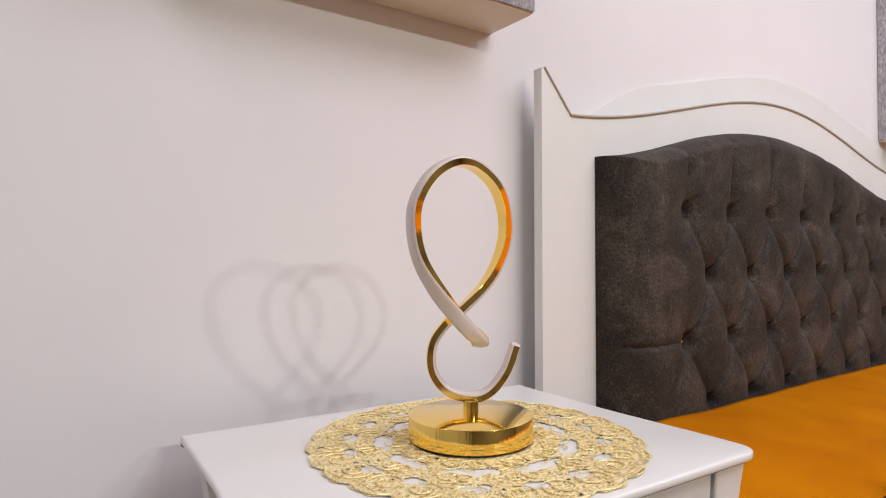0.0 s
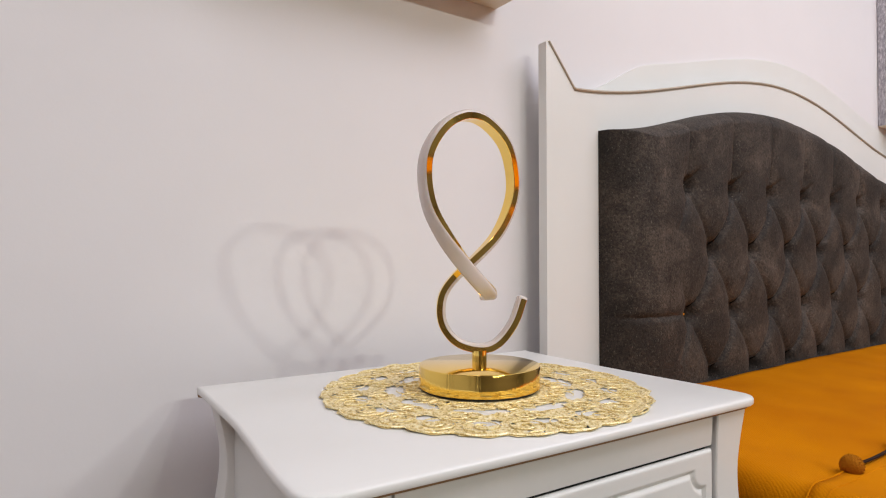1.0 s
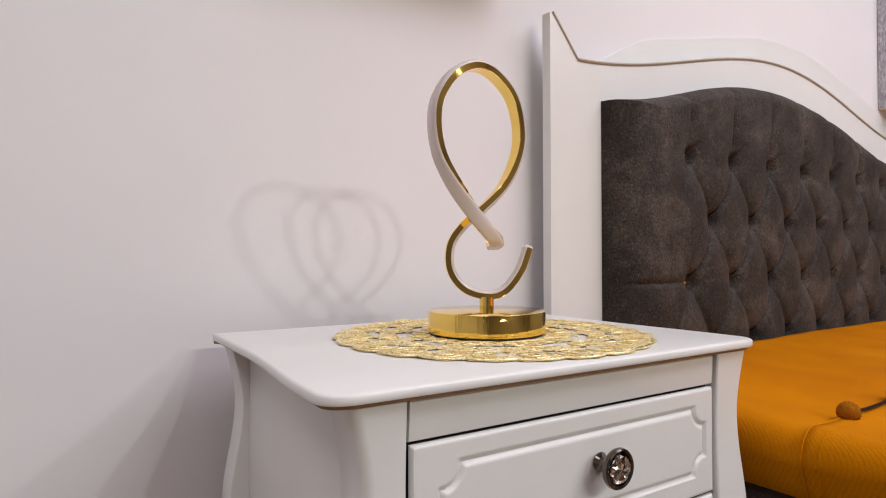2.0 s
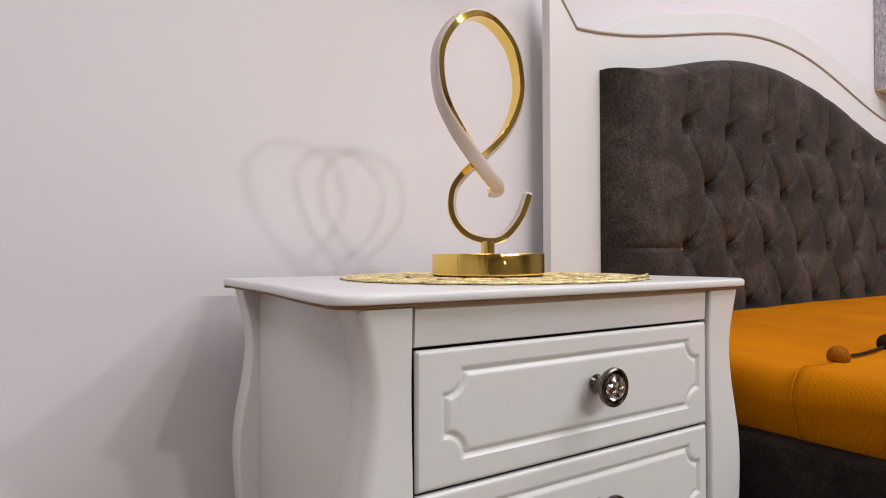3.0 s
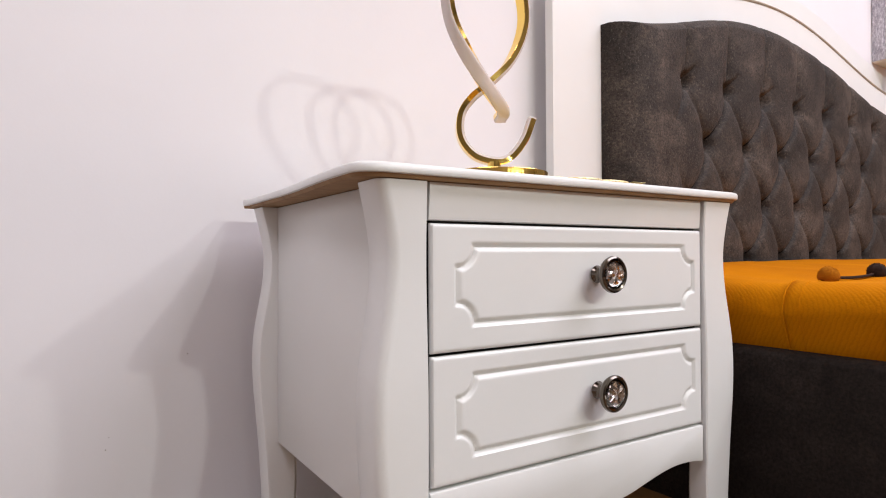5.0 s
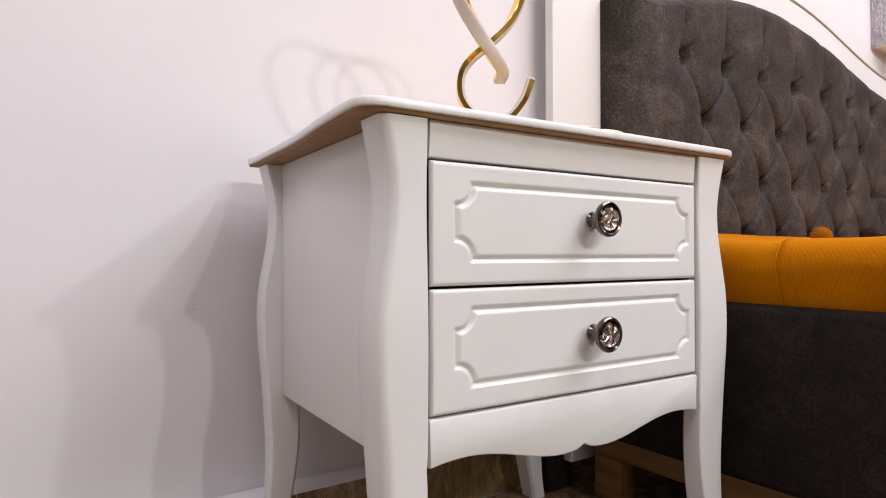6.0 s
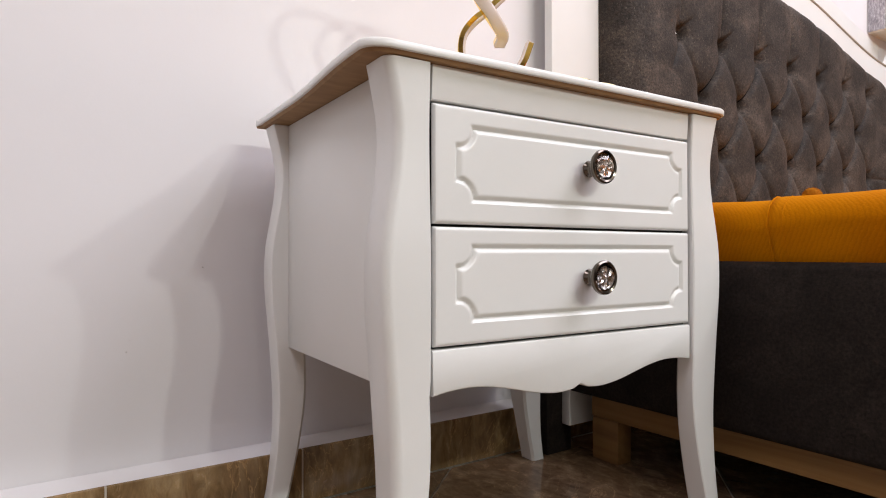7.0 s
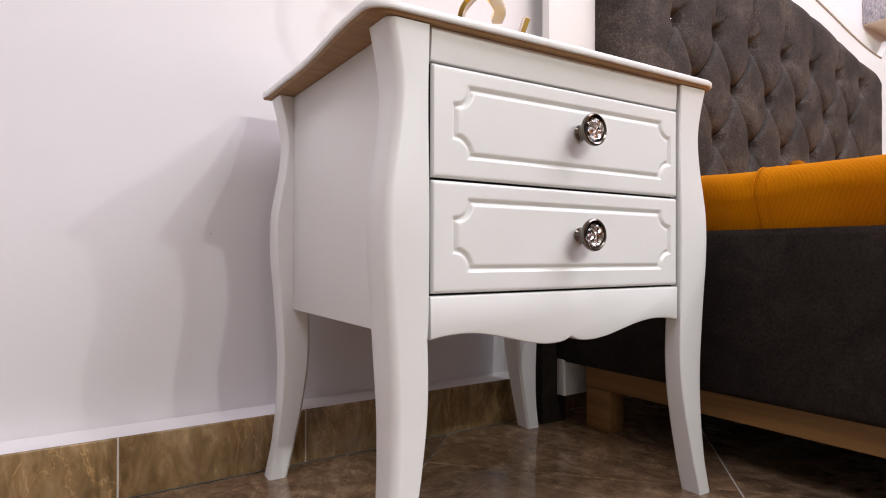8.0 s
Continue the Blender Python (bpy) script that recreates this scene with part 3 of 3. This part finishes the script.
# carcass
part("side_panel", boxed(-0.032, -0.016, FRONT + 0.03, BACK - 0.03, 0.272, 0.612, 0.001), LACQUER, nightstand)
part("side_panel", boxed(WIDE + 0.016, WIDE + 0.032, FRONT + 0.03, BACK - 0.03, 0.272, 0.612, 0.001), LACQUER, nightstand)
part("back_panel", boxed(-0.0, WIDE, BACK - 0.016, BACK - 0.01, 0.272, 0.612), RAW_BOARD, nightstand)
part("bottom_panel", boxed(-0.0155, WIDE + 0.0155, FRONT + 0.05, BACK - 0.0165, 0.276, 0.288), LACQUER, nightstand)
# added black sheet: gives the slots round the drawers their shade by colour
part("gap_shade_sheet", boxed(-0.003, WIDE + 0.003, FRONT + 0.0135, FRONT + 0.035, 0.29, 0.611), BLACK, nightstand, "black sheet standing in for shade behind the drawer fronts")
# frieze with a slanted face and a small bead below
bm = bmesh.new()
prof = [(FRONT + 0.018, 0.5755), (FRONT + 0.004, 0.5755), (FRONT + 0.0025, 0.5765), (FRONT + 0.002, 0.579), (FRONT + 0.001, 0.592), (FRONT + 0.0002, 0.612), (FRONT + 0.018, 0.612)]
loft(bm, [[(0.0012, y, z) for y, z in prof], [(WIDE - 0.0012, y, z) for y, z in prof]])
part("frieze", bm, LACQUER, nightstand)
# scalloped apron
SCALLOP = [(0.0, 0.256), (0.006, 0.2535), (0.016, 0.2505), (0.04, 0.2495), (0.07, 0.2535), (0.1, 0.2605), (0.13, 0.267), (0.16, 0.2705), (0.19, 0.2695), (0.2105, 0.2665)]
edge_line = [(WIDE / 2 - u, z) for u, z in reversed(SCALLOP)] + [(WIDE / 2 + u, z) for u, z in SCALLOP[1:]]
edge_line = [(v.x, v.y) for v in spline([(x, z, 0) for x, z in edge_line], 4)]
bm = bmesh.new()
rings = []
for y, d in ((FRONT + 0.018, 0.0), (FRONT + 0.0025, 0.0), (FRONT + 0.0007, 0.0008), (FRONT, 0.0025)):
    rings.append([(x, y, z + d) for x, z in edge_line] + [(WIDE - 0.0005, y, 0.3145 - d), (0.0005, y, 0.3145 - d)])
loft(bm, rings)
part("apron", bm, LACQUER, nightstand, "scalloped apron with a small notch")


def scallop_distance(x, z, x0, x1, z0, z1, r):
    """Signed distance to a rectangle with hollow quarter-round corners; inside below 0."""
    d = max(x0 - x, x - x1, z0 - z, z - z1)
    for cx in (x0, x1):
        for cz in (z0, z1):
            d = max(d, r - math.hypot(x - cx, z - cz))
    return d


def drawer_front(w, h):
    bm = bmesh.new()
    nx, nz = 212, 78
    secs = []
    for j in range(nz + 1):
        z = h * j / nz
        row = []
        for i in range(nx + 1):
            x = w * i / nx
            d = scallop_distance(x, z, 0.030, w - 0.018, 0.027, h - 0.0225, 0.021)
            g = max(0.0, 1 - abs(d) / 0.0042)
            y = 0.0034 * g ** 0.9
            e = min(x, w - x, z, h - z)
            if e < 0.004:
                y += 0.003 * (1 - math.sqrt(max(0, 1 - (1 - e / 0.004) ** 2)))
            row.append((x, y, z))
        secs.append(row)
    loft(bm, secs, closed=False)
    # rim and back
    ret = bmesh.ops.extrude_edge_only(bm, edges=[e for e in bm.edges if len(e.link_faces) == 1])
    for v in ret["geom"]:
        if isinstance(v, bmesh.types.BMVert):
            v.co.y = 0.006
    return bm


def knob(parent, x, z):
    k = part("knob", lathe([(0, 0), (0.0095, 0), (0.0103, 0.0016), (0.0088, 0.004), (0.0068, 0.008), (0.0066, 0.0135), (0.009, 0.0172), (0.0152, 0.0193), (0.0194, 0.0214), (0.0209, 0.0245), (0.0203, 0.0274), (0.0185, 0.0288), (0.0162, 0.0278), (0.0157, 0.0257), (0, 0.0235)], 48), BRONZE, parent, "dark bronze knob with a cut crystal")
    k.matrix_basis = pose(x, -0.0002, z, 90, 0, 0)
    # brilliant cut: rings of facets set half a step apart
    bm = bmesh.new()
    rings = []
    for r, h, n_, turned in ((0.0154, 0.0262, 12, 0.0), (0.0128, 0.0298, 12, 0.5), (0.0082, 0.0318, 12, 0.0), (0.0045, 0.0325, 12, 0.5)):
        rings.append([bm.verts.new((r * math.cos(a), r * math.sin(a), h)) for a in (math.tau * (i + turned) / n_ for i in range(n_))])
    for q, (a, c) in enumerate(zip(rings, rings[1:])):
        for i in range(12):
            j = (i + 1) % 12
            if q % 2 == 0:
                bm.faces.new((a[i], a[j], c[i]))
                bm.faces.new((a[j], c[j], c[i]))
            else:
                bm.faces.new((a[i], c[j], c[i]))
                bm.faces.new((a[i], a[j], c[j]))
    bm.faces.new(rings[-1])
    part("crystal", bm, CRYSTAL, k, "clear faceted crystal", smooth=False)
    bm = bmesh.new()
    rng = random.Random(int(z * 1000))
    mid = bm.verts.new((0, 0, 0.0262))
    rings = []
    for r in (0.0052, 0.0103, 0.0154):
        rings.append([bm.verts.new((r * math.cos(a), r * math.sin(a), rng.uniform(0.0243, 0.0268) if r < 0.015 else 0.0252)) for a in (math.tau * i / 13 for i in range(13))])
    for i in range(13):
        j = (i + 1) % 13
        bm.faces.new((mid, rings[0][i], rings[0][j]))
        for a, c in zip(rings, rings[1:]):
            bm.faces.new((a[i], c[i], c[j]))
            bm.faces.new((a[i], c[j], a[j]))
    part("foil", bm, MIRROR, k, "mirror foil behind the crystal", smooth=False)
    return k


for z0, z1, kz in ((0.3175, 0.4435, 0.386), (0.4465, 0.5725, 0.519)):
    d = part("drawer", drawer_front(WIDE - 0.0042, z1 - z0), LACQUER, nightstand, "drawer front with a routed scalloped panel")
    d.location = (0.0027, FRONT, z0)
    knob(d, 0.2225, kz - z0)

# ---- the doily ----
doily = empty("doily", ASKEW @ pose(0.24, -0.255, 0.6265), "round gold lace doily with a scalloped edge", "doily")
R = 0.208


def lace(r, a):
    """Lace density: positive where there is thread."""
    u = r / R
    p = 0.0
    p = max(p, 1 - abs(u - 0.33) / 0.04)
    p = max(p, 1 - abs(u - 0.62) / 0.03)
    for n_, c, w, ph in ((12, 0.48, 0.115, 0.0), (12, 0.80, 0.13, 0.5), (24, 0.92, 0.06, 0.0), (24, 0.70, 0.06, 0.5)):
        k = a / math.tau * n_ + ph
        f = (k - round(k)) * math.tau / n_ * u
        d = math.hypot(f, u - c)
        p = max(p, 1 - abs(d - w) / 0.022, 1 - abs(d - 0.45 * w) / 0.022)
    p = max(p, 0.56 + 0.85 * noise.noise((r * math.cos(a) * 130, r * math.sin(a) * 130, 4.0)))
    for n_, c, ph, la, lr in ((9, 0.55, 0.2, 0.15, 0.055), (16, 0.76, 0.6, 0.07, 0.05)):
        k = a / math.tau * n_ + ph
        f = (k - round(k)) * math.tau / n_ * u
        if (f / la) ** 2 + ((u - c) / lr) ** 2 < 1 + 0.6 * noise.noise((a * 9, u * 9, 1.0)):
            p = -1.0
    return p


NR, NA = 110, 960
bm = bmesh.new()
grid = []
for i in range(NR + 1):
    ring = []
    for k in range(NA):
        a = math.tau * k / NA
        edge = R * (0.965 + 0.035 * abs(math.sin(12 * a)) ** 0.6 + 0.008 * math.sin(48 * a))
        r = 0.05 + (edge - 0.05) * i / NR
        h = 0.0011 + 0.0009 * noise.noise((r * math.cos(a) * 60, r * math.sin(a) * 60, 0)) + 0.0005 * math.sin(r * 900)
        if i > NR - 3:
            h *= 0.7
        h += 0.011 * smoothstep(r / R, 0.88, 1.0) * max(0.0, noise.noise((5 * math.cos(a), 5 * math.sin(a), 9)))
        ring.append(bm.verts.new((r * math.cos(a), r * math.sin(a), max(0.0006, h))))
    grid.append(ring)
for i in range(NR):
    for k in range(NA):
        a = math.tau * (k + 0.5) / NA
        r = 0.05 + (R * 0.985 - 0.05) * (i + 0.5) / NR
        if i > NR - 4 or lace(r, a) > 0.2:
            j = (k + 1) % NA
            bm.faces.new((grid[i][k], grid[i][j], grid[i + 1][j], grid[i + 1][k]))
for v in [v for v in bm.verts if not v.link_faces]:
    bm.verts.remove(v)
part("lace", bm, LACE, doily)
# raised cord scrolls, each a piece of its own
def scroll(sign, rc, turns, size, at):
    ctr = Vector((R * rc * math.cos(sign * at), R * rc * math.sin(sign * at), 0.0022))
    pts = []
    for q in range(26):
        th = sign * (q / 25 * turns * math.tau)
        w = size * (1 - 0.8 * q / 25)
        pts.append(ctr + Vector((w * math.cos(th), w * math.sin(th), 0)))
    return mesh_of("scroll", tube(bmesh.new(), pts, 0.0009, 5), CORD)


def scallop_cord():
    pts = []
    for q in range(19):
        th = math.tau / 12 * q / 18
        r = R * (0.955 + 0.038 * abs(math.sin(12 * th)) ** 0.7)
        pts.append(Vector((r * math.cos(th), r * math.sin(th), 0.002)))
    return mesh_of("edge_cord", tube(bmesh.new(), pts, 0.0013, 5), CORD)


cords = [("scroll", scroll(sg, *v)) for sg in (1, -1) for v in ((0.84, 1.6, 0.024, 0.12), (0.46, 1.3, 0.018, 0.13), (0.66, 1.4, 0.016, 0.2))] + [("edge_cord", scallop_cord())]
for name, me in cords:
    for k in range(12):
        o = new(name, me)
        o.parent = doily
        o.matrix_basis = pose(0, 0, 0, 0, 0, 30 * k)

# ---- the lamp (axes: x along the loop, y away from the front) ----
lamp = empty("table_lamp", ASKEW @ pose(0.236, -0.25, 0.6287, 0, 0, -33.0), "polished gold looped ribbon lamp, switched off, standing on a doily", "table lamp")
BASE_R, BASE_H = 0.078, 0.031
prof = [(0.05, 0.0025), (BASE_R - 0.001, 0.0025), (BASE_R, 0.0035), (BASE_R, BASE_H - 0.0012), (BASE_R - 0.0004, BASE_H - 0.0004)]
part("base_side", lathe(prof, 128), BRUSHED, lamp, "gold base rim with fine vertical ripple")
part("base_plate", lathe([(BASE_R - 0.0004, BASE_H - 0.0004), (BASE_R - 0.0014, BASE_H), (0, BASE_H)], 128), GOLD, lamp)
part("base_foot", lathe([(0.0, 0.0), (BASE_R - 0.003, 0.0), (BASE_R - 0.003, 0.0026), (0.04, 0.0026)], 96), BLACK, lamp, "black rubber foot")
part("stem", lathe([(0.0, BASE_H - 0.001), (0.0095, BASE_H - 0.001), (0.0095, 0.0485), (0.0, 0.0485)], 32), GOLD, lamp)

RIBBON = [(0.057, 0.016, 0.093), (0.045, 0.012, 0.062), (0.025, 0.01, 0.037), (0.002, 0.005, 0.03), (-0.029, 0.001, 0.039), (-0.048, -0.001, 0.064), (-0.048, -0.002, 0.097), (-0.032, 0.001, 0.122),
          (-0.007, 0.006, 0.144), (0.023, 0.012, 0.176), (0.041, 0.014, 0.213), (0.046, 0.01, 0.249), (0.035, -0.009, 0.29), (0.009, -0.038, 0.314), (-0.018, -0.064, 0.318),
          (-0.045, -0.083, 0.302), (-0.064, -0.088, 0.272), (-0.068, -0.083, 0.241), (-0.062, -0.075, 0.206), (-0.046, -0.063, 0.174), (-0.024, -0.047, 0.143), (-0.002, -0.03, 0.117), (0.013, -0.006, 0.101), (0.011, 0.024, 0.097)]
path = spline([(x, y, z + 0.0204) for x, y, z in RIBBON], 8)


def facing(f):
    """The way the ribbon's front looks, from its first end (0) to its last (1): it turns to the right as it climbs."""
    a = radians(4 + 25 * smoothstep(f, 0.3, 0.45) + 6 * smoothstep(f, 0.7, 0.8) + 84 * smoothstep(f, 0.76, 0.92))
    return Vector((math.sin(a), -math.cos(a), 0.0))


def ribbon(ring):
    secs = []
    for i, p in enumerate(path):
        t = (path[min(i + 1, len(path) - 1)] - path[max(i - 1, 0)]).normalized()
        side = t.cross(facing(i / (len(path) - 1))).normalized()      # to the right of the way, seen from the front
        front = side.cross(t).normalized()
        secs.append([p + side * s + front * f for s, f in ring])
    return loft(bmesh.new(), secs)


HALF_W = 0.0096
part("channel", ribbon([(-0.0055, -HALF_W + 0.0006), (-0.0055, HALF_W - 0.0006), (-0.0049, HALF_W), (0.002, HALF_W), (0.002, -HALF_W), (-0.0049, -HALF_W)]), GOLD, lamp, "polished gold channel")
part("diffuser", ribbon([(0.0021, HALF_W - 0.0003), (0.0036, HALF_W - 0.0004), (0.0052, HALF_W - 0.0018), (0.0061, HALF_W - 0.0045), (0.0064, 0), (0.0061, -HALF_W + 0.0045), (0.0052, -HALF_W + 0.0018), (0.0036, -HALF_W + 0.0004), (0.0021, -HALF_W + 0.0003)]), DIFFUSER, lamp, "milky silicone light strip")
for i0, i1, f in ((0, 4, 0.0), (-1, -5, 1.0)):
    d = (path[i0] - path[i1]).normalized()
    side = d.cross(facing(f)).normalized()
    front = side.cross(d).normalized()
    bm = bmesh.new()
    c, w = 0.0066, HALF_W
    secs = []
    for q, s in ((-0.001, 0.9), (0.002, 0.82), (0.004, 0.5)):
        secs.append([path[i0] + d * q + side * x * s + front * y * s for x, y in ((-c, -w), (c, -w), (c, w), (-c, w))])
    part("end_cap", loft(bm, secs), DIFFUSER, lamp, "milky plastic end cap")

# ---- floor tiles, laid diagonally ----
TILE, GAP, ANGLE = 0.5, 0.004, 42.0
turn = pose(0.187, -0.138, 0, 0, 0, ANGLE)


def tile_mesh(pts):
    bm = bmesh.new()
    loft(bm, [[(x, y, -0.003) for x, y in pts], [(x, y, -0.0012) for x, y in pts], [(x * 0.997, y * 0.997, 0.0) for x, y in pts]])
    return mesh_of("floor_tile", bm, FLOOR_MARBLE, smooth=False)


h = TILE / 2 - GAP / 2
full = tile_mesh([(-h, -h), (h, -h), (h, h), (-h, h)])


def clip(poly, axis, limit, keep_less):
    out = []
    for i, p in enumerate(poly):
        q = poly[i - 1]
        pi = (p[axis] <= limit) == keep_less
        qi = (q[axis] <= limit) == keep_less
        if pi != qi:
            s = (limit - q[axis]) / (p[axis] - q[axis])
            out.append(tuple(q[c] + s * (p[c] - q[c]) for c in (0, 1)))
        if pi:
            out.append(p)
    return out


for i in range(-14, 15):
    for j in range(-14, 15):
        m = turn @ pose((i + 0.5) * TILE, (j + 0.5) * TILE, 0)
        corners = [m @ Vector((x, y, 0)) for x, y in ((-h, -h), (h, -h), (h, h), (-h, h))]
        xs, ys = [c.x for c in corners], [c.y for c in corners]
        if max(xs) < WEST or min(xs) > EAST or max(ys) < SOUTH or min(ys) > WALL_Y - 0.058:
            continue
        if min(xs) > WEST and max(xs) < EAST and min(ys) > SOUTH and max(ys) < WALL_Y - 0.058:
            o = new("floor_tile", full)
            o.matrix_world = m
        else:
            poly = [(c.x, c.y) for c in corners]
            for axis, limit, less in ((0, WEST, False), (0, EAST, True), (1, SOUTH, False), (1, WALL_Y - 0.058, True)):
                poly = clip(poly, axis, limit, less)
                if len(poly) < 3:
                    break
            if len(poly) < 3:
                continue
            cx, cy = sum(p[0] for p in poly) / len(poly), sum(p[1] for p in poly) / len(poly)
            o = new("floor_tile", tile_mesh([(x - cx, y - cy) for x, y in poly]))
            o.location = (cx, cy, 0)
        o.parent = floor
